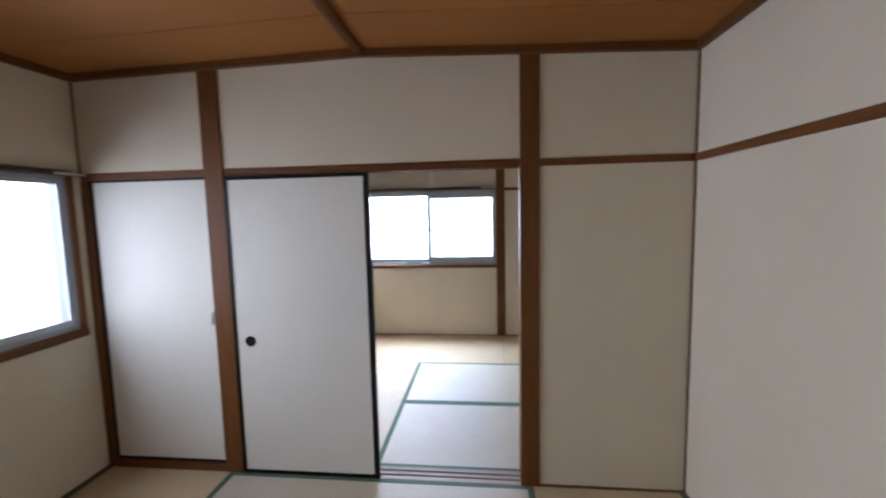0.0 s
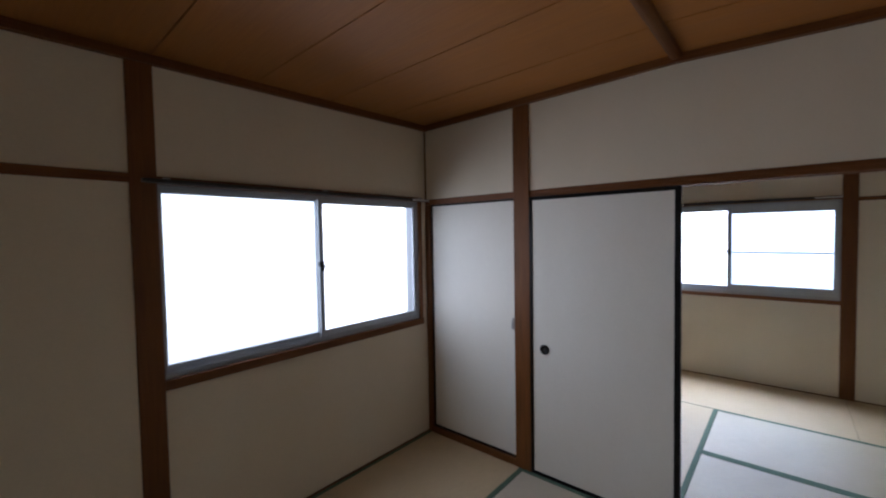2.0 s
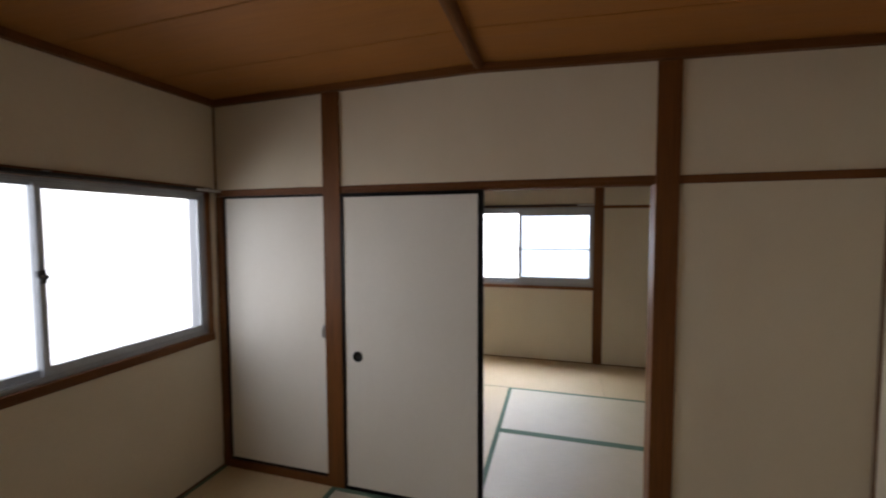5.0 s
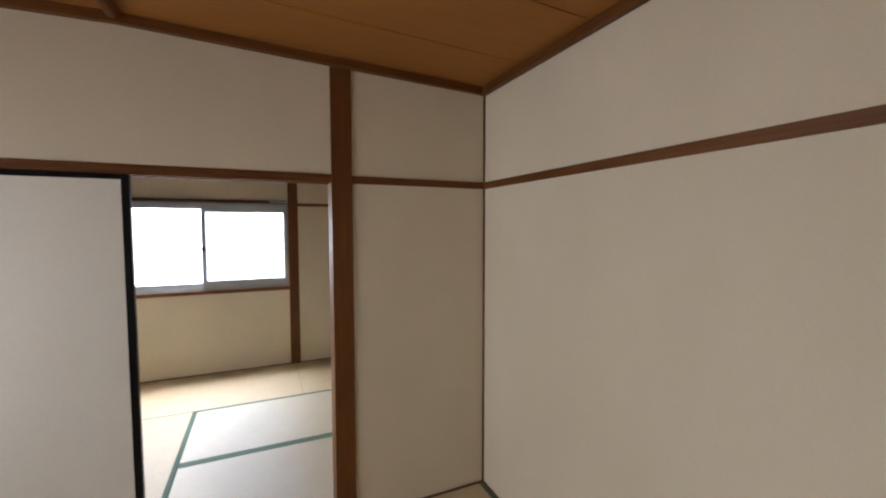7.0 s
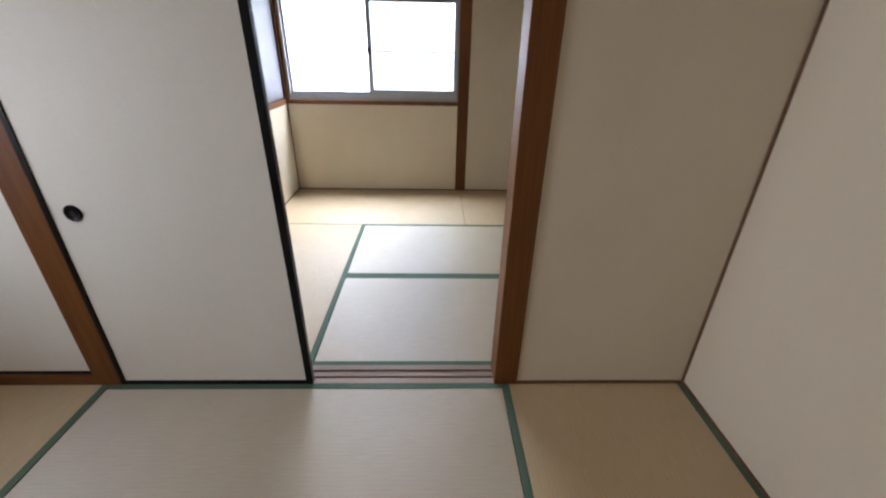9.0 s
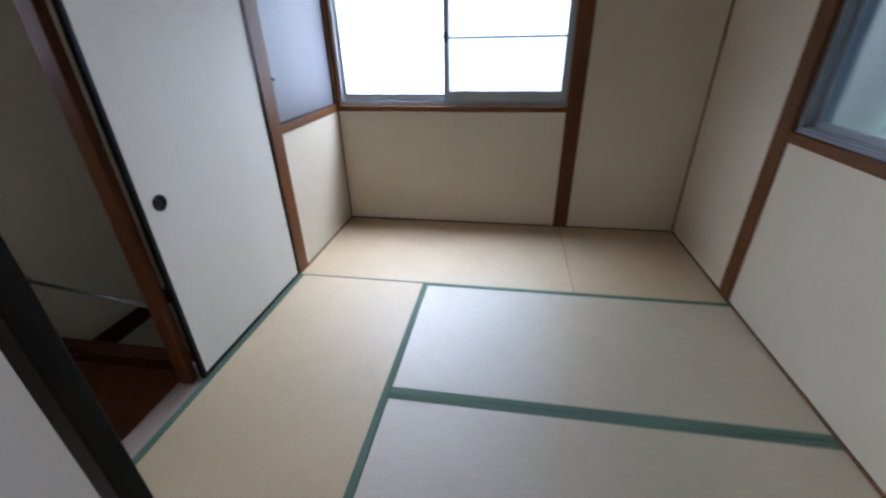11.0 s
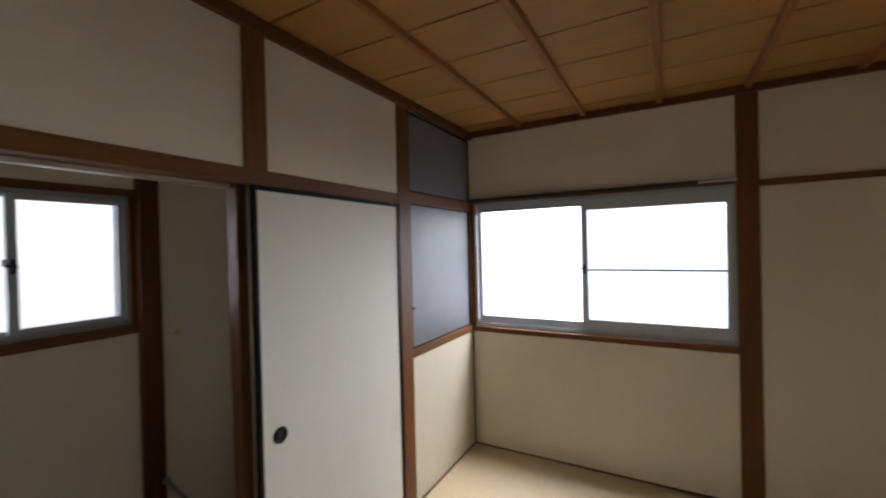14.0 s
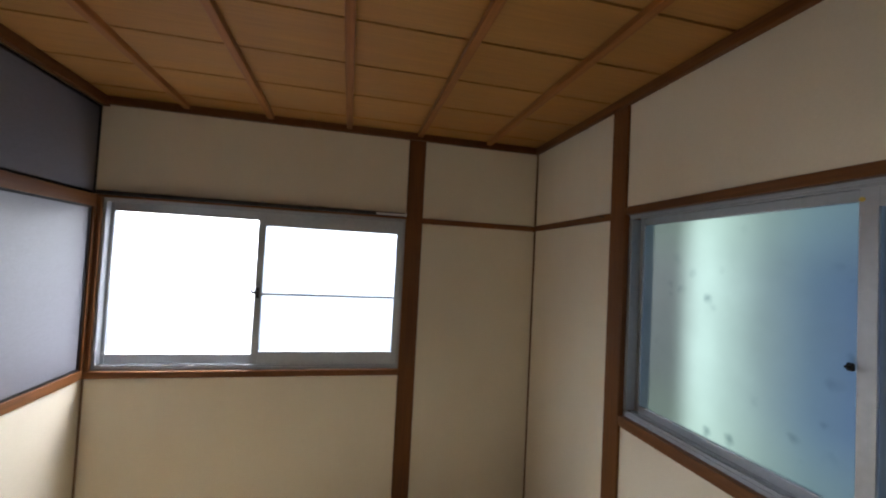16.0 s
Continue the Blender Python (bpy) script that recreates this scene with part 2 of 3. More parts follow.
def to_object(name, bm, material, shift=None, smooth=False):
    if shift is not None:
        bmesh.ops.translate(bm, verts=bm.verts, vec=shift)
    bmesh.ops.recalc_face_normals(bm, faces=bm.faces)
    me = bpy.data.meshes.new(name)
    bm.to_mesh(me)
    bm.free()
    me.materials.append(material)
    if smooth:
        for p in me.polygons:
            p.use_smooth = True
    return new(name, me)


def thing(name, base, label, category, group="", kind="", rz=0):
    """An Empty at the base of a thing; its parts are given in metres from there."""
    ob = new(name)
    ob.empty_display_size = 0.1
    ob.matrix_world = pose(*base, 0, 0, rz)
    return tagged(ob, label, category, group, kind)


def part(name, bm, material, parent, label="", smooth=False):
    ob = to_object(name, bm, material, None, smooth)
    ob.parent = parent
    if label:
        tagged(ob, label)
    return ob


def solid(name, bm, material, label, category, kind="structure", group=""):
    """A piece of the setting as one mesh in world metres."""
    return tagged(to_object(name, bm, material), label, category, group, kind)


def timber(name, dims, axis, label, category, mat=None, bevel=0.003):
    return solid(name, boxes(dims, bevel=bevel), (mat or WOOD)[axis], label, category)


# ---- plan ----
XW, XE, YS = -2.546, 0.872, -2.69          # room with the door wall at y = 0
XW2, XE2, YN, YS2 = -1.677, 0.812, 2.725, 0.10   # room beyond
XH = -2.65                                  # hall's outer wall
TOP = 2.50
RAIL0, RAIL1 = 1.766, 1.804

# ---- walls ----
def wall(name, label, *panels):
    """A wall of cloth-covered panels round its openings."""
    x, y = panels[0][0], panels[0][2]
    w = thing(name, (x, y, 0), label, "wall", kind="structure")
    for x0, x1, y0, y1, z0, z1 in panels:
        part("wall_panel", boxes((x0 - x, x1 - x, y0 - y, y1 - y, z0, z1)), WALL, w)
    return w


wall("wall_west", "beige cloth-covered wall above and below a wide window", (XW - 0.14, XW, YS, -1.75, 0, TOP), (XW - 0.14, XW, -1.75, -0.05, 0, 0.86), (XW - 0.14, XW, -1.75, -0.05, 1.822, TOP),
                         (XW - 0.14, XW, -0.05, 0.0, 0, TOP))
wall("wall_between", "off-white cloth-covered wall above sliding doors", (-2.65, -1.77, 0.0, 0.10, 1.806, TOP), (-1.66, 0.0, 0.0, 0.10, 1.806, TOP), (0.10, XE, 0.0, 0.10, 0, TOP),
                            (-2.65, -2.50, 0.03, 0.10, -0.14, 1.806))
wall("wall_east", "plain beige cloth-covered wall with a timber rail", (XE, XE + 0.14, YS, 0.10, 0, TOP))
wall("wall_south", "plain beige cloth-covered wall with a timber rail", (XW - 0.14, XE + 0.14, YS - 0.12, YS, 0, TOP))
wall("wall_north", "beige cloth-covered wall round a wide window", (XW2 - 0.10, -1.672, YN, YN + 0.14, 0, TOP), (-1.672, -0.05, YN, YN + 0.14, 0, 0.842), (-1.672, -0.05, YN, YN + 0.14, 1.822, TOP),
                          (-0.05, XE2 + 0.14, YN, YN + 0.14, 0, TOP))
wall("wall_northeast", "off-white cloth-covered wall round a window", (XE2, XE2 + 0.14, 1.82, YN, 0, TOP), (XE2, XE2 + 0.14, 0.16, 1.82, 0, 0.868), (XE2, XE2 + 0.14, 0.16, 1.82, 1.822, TOP),
                              (XE2, XE2 + 0.14, 0.10, 0.16, 0, TOP))
wall("wall_northwest", "beige cloth-covered wall over a sliding door and cupboard", (XW2 - 0.10, XW2, 0.10, 0.876, 1.778, TOP), (XW2 - 0.10, XW2, 0.970, 1.80, 1.778, TOP),
                              (XW2 - 0.10, XW2, 1.90, YN, 0, 0.845), (XW2 - 0.10, XW2 - 0.05, 1.90, YN, 0.845, TOP))
wall("wall_hall", "dim beige cloth-covered walls of the stair hall", (XH - 0.14, XH, 0.10, 0.96, -0.20, 1.12), (XH - 0.14, XH, 0.10, 0.96, 1.78, TOP), (XH - 0.14, XH, 0.952, 0.96, 1.12, 1.78),
                         (XH - 0.14, XH, 0.10, 0.15, 1.12, 1.78), (XH - 0.14, XH, 0.96, 2.7, -1.6, TOP), (XH, XW2 - 0.10, 2.55, 2.7, -1.6, TOP),
                         (XW2 - 0.16, XW2 - 0.10, 0.93, 2.55, -1.6, 0.0), (XW2 - 0.16, XW2 - 0.10, 1.82, 2.55, 0.0, TOP),
                         (XH, XW2 - 0.16, 0.96, 1.02, -1.6, -0.12))

# ---- floors ----
solid("floor", boxes((XW - 0.14, XE + 0.14, YS, 0.0, -0.12, -0.06), (XW2 - 0.1, XE + 0.14, 0.0, YN + 0.1, -0.12, -0.06)), SUBFLOOR, "timber subfloor under the straw mats", "floor")
hall = thing("hall_floor", (-2.2, 0.5, 0), "dark red-brown polished timber hall floor", "floor", kind="structure")
for i in range(7):
    x0 = -2.65 + i * 0.1215
    part("plank", boxes((x0 + 2.2, x0 + 2.2 + 0.1200, -0.40, 0.49, -0.105, -0.075), bevel=0.0012), HALL_FLOOR, hall)
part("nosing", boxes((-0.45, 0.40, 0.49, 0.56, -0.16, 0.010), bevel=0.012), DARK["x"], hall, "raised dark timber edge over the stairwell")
solid("stairwell_floor", boxes((XH, XW2 - 0.16, 1.02, 2.55, -1.6, -1.5)), HALL_FLOOR, "dark timber floor at the foot of the stairwell", "floor")
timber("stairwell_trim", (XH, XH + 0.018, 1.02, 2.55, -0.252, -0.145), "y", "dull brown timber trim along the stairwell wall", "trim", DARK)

# ---- ceilings ----
SPLIT = -0.835


def fall(x):
    """How far the ceiling lies below its ridge at x."""
    return 0.034 * (SPLIT - x) / (SPLIT - XW) if x < SPLIT else 0.066 * (x - SPLIT) / (XE - SPLIT)


def sag(x, y):
    """The old ceiling drops a little along the window wall, away from the doors."""
    return 0.013 * -y * (SPLIT - x) / (SPLIT - XW) if x < SPLIT else 0.0


def ceiling_one(x, y):
    return 2.402 - fall(x) - sag(x, y)


bm = bmesh.new()
seams = [YS - 0.02, -2.22, -1.76, -1.302, -0.85, -0.40, 0.02]
for a, b_ in zip(seams, seams[1:]):
    for x0, x1 in ((XW - 0.02, SPLIT), (SPLIT, XE + 0.02)):
        y0, y1 = a + 0.003, b_ - 0.003
        vs = [bm.verts.new((x, y, ceiling_one(x, y))) for x, y in ((x0, y0), (x1, y0), (x1, y1), (x0, y1))]
        ws = [bm.verts.new(v.co + Vector((0, 0, 0.012))) for v in vs]
        bm.faces.new(vs)
        bm.faces.new(ws)
        for i in range(4):
            bm.faces.new((vs[i], vs[(i + 1) % 4], ws[(i + 1) % 4], ws[i]))
add_box(bm, XW - 0.1, XE + 0.1, YS - 0.1, 0.09, 2.42, 2.46)
solid("ceiling", bm, CEIL, "brown veneered board ceiling with dark seams", "ceiling")

bm = bmesh.new()
y = YN + 0.02
step = 0.3155
edges = [2.56 - step * i for i in range(9)]
ys = [y] + [e for e in edges if e > 0.09] + [0.08]
for hi, lo in zip(ys, ys[1:]):
    add_box(bm, XW2 - 0.02, XE2 + 0.02, lo + 0.0055, hi - 0.0055, 2.324, 2.334)
add_box(bm, XW2 - 0.05, XE2 + 0.05, 0.05, YN + 0.05, 2.40, 2.44)
solid("ceiling_2", bm, CEIL_LAP, "brown lapped board ceiling under square timber battens", "ceiling")
solid("ceiling_hall", boxes((XH - 0.1, XW2 - 0.02, 0.05, 2.7, 2.40, 2.46)), CEIL, "dim brown board ceiling of the hall", "ceiling")

solid("ceiling_batten", cylinder((SPLIT, YS, 2.400), (SPLIT, 0.0, 2.400), 0.029, 14), WOOD["y"], "round brown timber batten across the ceiling boards", "batten")
for x in (-1.277, -0.850, -0.415, 0.010, 0.455):
    slim = timber("ceiling_batten", (x - 0.017, x + 0.017, YS2, YN, 2.297, 2.326), "y", "slim brown square batten under the ceiling boards", "batten", BATTEN, bevel=0.004)
    tagged(slim, group="battens of the lapped ceiling")

# ---- ceiling trims ----
ZT = 2.352


def trim(name, dims, axis):
    return timber(name, dims, axis, "brown timber trim where wall meets ceiling", "trim")


bm = boxes((XW, XW + 0.035, YS, 0, ZT - 0.024, 2.367), bevel=0.003)
for v in bm.verts:
    v.co.z -= sag(XW, v.co.y)
solid("trim", bm, WOOD["y"], "brown timber trim that sags a little along the wall", "trim")
trim("trim", (XE - 0.035, XE, YS, 0, 2.296, 2.338), "y")
for y0, y1 in ((-0.035, 0.0), (YS, YS + 0.035)):
    for x0, x1 in ((XW + 0.035, SPLIT), (SPLIT, XE - 0.035)):
        bm = boxes((x0, x1, y0, y1, ZT + 0.010, 2.401), bevel=0.003)
        for v in bm.verts:
            v.co.z -= fall(v.co.x)
        solid("trim", bm, WOOD["x"], "brown timber trim that falls away from the ceiling ridge", "trim")
ZT2 = 2.280
trim("trim", (XW2, XW2 + 0.03, YS2, YN, ZT2 - 0.01, 2.320), "y")
trim("trim", (XE2 - 0.03, XE2, YS2, YN, ZT2, 2.320), "y")
trim("trim", (XW2 + 0.03, XE2 - 0.03, YN - 0.03, YN, ZT2, 2.320), "x")
trim("trim", (XW2 + 0.03, XE2 - 0.03, YS2, YS2 + 0.03, ZT2, 2.320), "x")

# ---- posts and rails ----
def post(x0, x1, y0, y1, z0, z1, label="brown stained square timber post set in the wall", mat=None):
    return timber("post", (x0, x1, y0, y1, z0, z1), "z", label, "post", mat)


post(-1.762, -1.650, -0.012, 0.10, 0, 2.345)
post(0.0, 0.102, -0.012, 0.112, 0, 2.325)
post(XW - 0.06, XW + 0.012, -1.852, -1.752, 0, ZT - 0.024)
post(XW, -2.500, -0.008, 0.03, 0, RAIL0, "narrow brown timber jamb in the room's corner")
post(-0.050, 0.053, YN - 0.012, YN + 0.10, 0, ZT2)
post(XE2 - 0.012, XE2 + 0.10, 1.818, 1.922, 0, ZT2)
post(XW2 - 0.10, XW2 + 0.008, 1.795, 1.905, 0, ZT2 - 0.01)
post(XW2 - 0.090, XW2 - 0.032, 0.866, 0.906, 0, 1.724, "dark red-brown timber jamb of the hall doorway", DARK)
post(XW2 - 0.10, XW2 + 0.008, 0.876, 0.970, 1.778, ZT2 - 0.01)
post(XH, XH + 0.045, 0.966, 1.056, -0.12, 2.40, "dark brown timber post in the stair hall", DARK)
# door heads
solid("lintel_beam", join(boxes((-1.650, 0.0, -0.006, 0.106, 1.787, 1.809), bevel=0.002), boxes((-1.650, 0.0, -0.006, -0.001, 1.7675, 1.787), bevel=0.002),
                          boxes((-1.650, 0.0, 0.030, 0.046, 1.7675, 1.787), bevel=0.002)),
      WOOD["x"], "brown grooved timber head over the sliding doors", "beam")
timber("lintel_track", (-1.650, 0.0, 0.090, 0.106, 1.7675, 1.787), "x", "brown worn timber track at the back of the door head", "trim", None, 0.002)
# Pale strip added to imitate hall-window light on the head's underside.
timber("lintel_track", (XW2 - 0.098, XW2 - 0.066, 0.10, 0.866, 1.710, 1.724), "y", "pale strip under the hall doorway head, painted-in window light", "trim", PALE, 0.002)
timber("lintel_beam", (XW, -1.762, -0.006, 0.106, 1.768, 1.809), "x", "brown timber head over the narrow door", "beam")
timber("lintel_beam", (XW2 - 0.10, XW2 + 0.006, 0.10, 1.795, 1.724, 1.778), "y", "brown timber head over the hall doorway and door", "beam")
# wall rails
def rail(dims, axis):
    return timber("rail", dims, axis, "slim brown timber rail along the wall", "rail", bevel=0.002)


rail((0.102, XE - 0.010, -0.012, 0.0, RAIL0, RAIL1), "x")
rail((XE - 0.012, XE, YS, 0.0, RAIL0, RAIL1), "y")
rail((XW, XW + 0.012, YS, -1.852, 1.788, 1.828), "y")
rail((XW + 0.012, XE - 0.012, YS, YS + 0.012, 1.790, 1.832), "x")
rail((0.053, XE2 - 0.010, YN - 0.012, YN, 1.770, 1.804), "x")
rail((XE2 - 0.012, XE2, 1.922, YN, 1.772, 1.806), "y")
# corner beads
def bead(x0, x1, y0, y1, z0, z1):
    return solid("corner_bead", boxes((x0, x1, y0, y1, z0, z1), bevel=0.002), SKIRT, "thin dark timber bead in the wall corner", "trim")


bead(XE - 0.010, XE, -0.010, 0, 0, 2.296)
bead(XW, XW + 0.010, -0.010, 0, 1.809, ZT - 0.024)
bead(XW, XW + 0.012, YS, YS + 0.012, 0, ZT - 0.024)
bead(XE2 - 0.010, XE2, YN - 0.010, YN, 0, ZT2)
bead(XW2, XW2 + 0.009, YN - 0.009, YN, 0, 0.845)
# skirtings
def skirting(dims):
    return solid("baseboard", boxes(dims, bevel=0.002), SKIRT, "thin dark timber strip at the foot of the wall", "baseboard")


skirting((XW, XW + 0.009, YS, -1.852, 0.0, 0.012))
skirting((XW, XW + 0.009, -1.752, -0.008, 0.0, 0.012))
skirting((0.102, XE - 0.009, -0.009, 0, 0.0, 0.011))
skirting((XE - 0.009, XE, YS, -0.009, 0.0, 0.012))
skirting((XW2 + 0.009, -0.050, YN - 0.009, YN, 0.0, 0.012))
skirting((0.053, XE2 - 0.009, YN - 0.009, YN, 0.0, 0.012))
skirting((XE2 - 0.009, XE2, 0.16, 1.818, 0.0, 0.012))
skirting((XE2 - 0.009, XE2, 1.922, YN, 0.0, 0.012))
skirting((XW2, XW2 + 0.009, 1.905, YN - 0.009, 0.0, 0.012))
skirting((XH, XH + 0.009, 0.10, 0.966, -0.075, -0.045))
# sills on the floor
sill = thing("door_sill", (-0.825, 0.05, 0), "worn reddish timber sill with two sliding grooves", "sill", kind="structure")
part("board", boxes((-0.825, 0.825, -0.058, 0.058, -0.058, -0.005)), WOOD["x"], sill, "red-brown floor of the sliding grooves")
for y0, y1 in ((-0.058, -0.026), (-0.012, 0.014), (0.028, 0.058)):
    part("ridge", boxes((-0.825, 0.825, y0, y1, -0.005, 0.003), bevel=0.0015), PALE["x"], sill)
timber("door_sill", (-2.500, -1.762, -0.006, 0.10, -0.14, 0.045), "x", "brown timber threshold under the narrow door", "sill")
timber("door_sill", (XW2 - 0.10, XW2 + 0.004, 0.10, 1.795, -0.14, 0.002), "y", "worn pinkish timber sill of the hall doorway", "sill", PALE)

# ---- sliding doors ----
def pull_parts(parent, x, z, y, r=0.031):
    """A round recessed finger pull: rim, dish and centre boss, facing -y."""
    bm = bmesh.new()
    prof = [(r, 0.0), (r, -0.004), (r * 0.82, -0.005), (r * 0.72, -0.001), (0.0, -0.0005)]
    seg = 24
    rings = [[bm.verts.new((x + a * math.cos(2 * math.pi * i / seg), y + b, z + a * math.sin(2 * math.pi * i / seg))) for i in range(seg)]
             for a, b in prof[:-1]]
    c = bm.verts.new((x, y + prof[-1][1], z))
    for p, q in zip(rings, rings[1:]):
        for i in range(seg):
            bm.faces.new((p[i], p[(i + 1) % seg], q[(i + 1) % seg], q[i]))
    for i in range(seg):
        bm.faces.new((rings[-1][i], rings[-1][(i + 1) % seg], c))
    pull = part("finger_pull", bm, LACQUER, parent, "round black recessed finger pull", True)
    part("boss", cylinder((x, y - 0.0005, z), (x, y - 0.003, z), r * 0.32, 16), DARK_METAL, pull)


def sliding_door(name, base, w, h, rz, label, pull_x, pull_z, stile=0.018, t=0.020, lap=0.0):
    """Papered panel in a black lacquered frame; local x along it, its face towards -y."""
    d = thing(name, base, label, "sliding door", group="sliding doors", rz=rz)
    part("panel", boxes((stile - 0.004, w - stile + 0.004, 0.004, t - 0.004, stile - 0.004, h - stile + 0.004)), FUSUMA, d, "matt off-white paper panel")
    part("stile", boxes((0, stile, 0, t, 0, h), bevel=0.002), LACQUER, d)
    part("stile", boxes((w - stile - lap, w, 0, t, 0, h), bevel=0.002), LACQUER, d)
    part("bottom_rail", boxes((stile, w - stile - lap, 0.001, t - 0.001, 0, stile), bevel=0.0015), LACQUER, d)
    part("top_rail", boxes((stile, w - stile - lap, 0.001, t - 0.001, h - stile, h), bevel=0.0015), LACQUER, d)
    if pull_x:
        pull_parts(d, pull_x, pull_z, 0.004)
    return d


sliding_door("sliding_door", (-1.650, -0.014, 0.004), 0.838, 1.762, 0, "white papered sliding door in a black lacquered frame", 0.100, 0.812, stile=0.022, t=0.028, lap=0.007)
sliding_door("sliding_door", (XW2 + 0.004, 0.905, 0.003), 0.890, 1.719, 90, "white papered sliding door beside the hall doorway", 0.092, 0.785)

# narrow door beside the window
nd = thing("door_1", (-2.500, 0.006, 0.045), "narrow white papered door, closed, in a black frame", "door", kind="structure")
W1, H1 = 0.738, 1.723
part("panel", boxes((0.016, W1, 0.004, 0.022, 0.016, H1 - 0.012)), FUSUMA, nd)
part("door_frame", join(boxes((0, 0.018, 0, 0.026, 0, H1), bevel=0.002), boxes((0.018, W1, 0.001, 0.026, 0, 0.018), bevel=0.002),
                        boxes((0.018, W1, 0.001, 0.026, H1 - 0.014, H1), bevel=0.002)), LACQUER, nd, "black lacquered frame")
lt = part("latch", boxes((W1 - 0.026, W1 - 0.004, -0.003, 0.004, 0.862, 0.940), bevel=0.0015), STEEL, nd, "small steel latch plate")
part("latch_loop", join(cylinder((W1 - 0.022, -0.012, 0.868), (W1 - 0.022, -0.012, 0.912), 0.0028, 10), cylinder((W1 - 0.022, -0.012, 0.868), (W1 - 0.004, -0.012, 0.868), 0.0028, 10),
                        cylinder((W1 - 0.022, -0.012, 0.912), (W1 - 0.022, -0.002, 0.912), 0.0028, 10), cylinder((W1 - 0.012, -0.003, 0.93), (W1 - 0.012, -0.012, 0.93), 0.005, 12)),
     STEEL, lt, "bent steel loop of the latch")

# ---- cupboard with slate panels over the dado ----
cup = thing("wall_cupboard", (XW2, 1.905, 0.845), "built-in wall cupboard with slate-grey papered doors", "cupboard")
L = YN - 1.905
part("bottom_rail", boxes((-0.05, 0.006, 0, L, 0.0, 0.048), bevel=0.003), WOOD["y"], cup, "brown timber ledge below the doors")
part("middle_rail", boxes((-0.05, 0.006, 0, L, 0.893, 0.957), bevel=0.003), WOOD["y"], cup, "brown timber rail between the doors")
part("jamb", boxes((-0.05, 0.004, L - 0.024, L - 0.0, 0.048, 0.893), bevel=0.002), WOOD["z"], cup)
for z0, z1, knob in ((0.048, 0.893, True), (0.957, 1.422, False)):
    b = 0.012
    y0, y1 = 0.008, L - 0.026 if knob else L - 0.004
    dr = part("door", boxes((-0.022, -0.008, y0 + b, y1 - b, z0 + b, z1 - b)), DARK_PAPER, cup, "slate-grey papered cupboard door")
    part("door_edge", join(boxes((-0.024, -0.003, y0, y0 + b, z0, z1)), boxes((-0.024, -0.003, y1 - b, y1, z0, z1)),
                           boxes((-0.024, -0.003, y0 + b, y1 - b, z0, z0 + b)), boxes((-0.024, -0.003, y0 + b, y1 - b, z1 - b, z1))), LACQUER, dr, "black lacquered edge")
    if knob:
        part("knob", cylinder((-0.004, y0 + 0.007, 0.285), (0.014, y0 + 0.007, 0.285), 0.006, 14), DARK_METAL, dr, "tiny dark knob")

# ---- windows ----
def sash(parent, u0, u1, v, z0, z1, stiles, rails, glass, bar=None, t=0.022):
    """A sliding sash: two stiles, two rails, its pane, and a bar where it has one."""
    s = part("sash", join(boxes((u0, u0 + stiles[0], v, v + t, z0, z1), bevel=0.002), boxes((u1 - stiles[1], u1, v, v + t, z0, z1), bevel=0.002),
                          boxes((u0 + stiles[0], u1 - stiles[1], v + 0.001, v + t - 0.001, z0, z0 + rails[0]), bevel=0.002),
                          boxes((u0 + stiles[0], u1 - stiles[1], v + 0.001, v + t - 0.001, z1 - rails[1], z1), bevel=0.002)), SASH, parent, "satin aluminium sliding sash")
    p = part("pane", boxes((u0 + stiles[0] - 0.004, u1 - stiles[1] + 0.004, v + 0.009, v + 0.012, z0 + rails[0] - 0.004, z1 - rails[1] + 0.004)), glass, s, "frosted glass pane")
    p.visible_shadow = False
    if bar:
        part("glazing_bar", boxes((u0 + stiles[0], u1 - stiles[1], v + 0.000, v + 0.020, bar - 0.007, bar + 0.007)), SASH, s)
    return s


def crescent(parent, u, v, z):
    k = part("crescent_latch", join(boxes((u - 0.009, u + 0.009, v - 0.010, v, z - 0.030, z + 0.030), bevel=0.002),
                                    cylinder((u, v - 0.010, z), (u, v - 0.024, z), 0.011, 14)), DARK_METAL, parent, "dark crescent latch")
    part("lever", join(boxes((u - 0.030, u - 0.004, v - 0.026, v - 0.016, z - 0.004, z + 0.010), bevel=0.002),
                       boxes((u - 0.036, u - 0.026, v - 0.030, v - 0.014, z + 0.004, z + 0.030), bevel=0.002)), DARK_METAL, k)


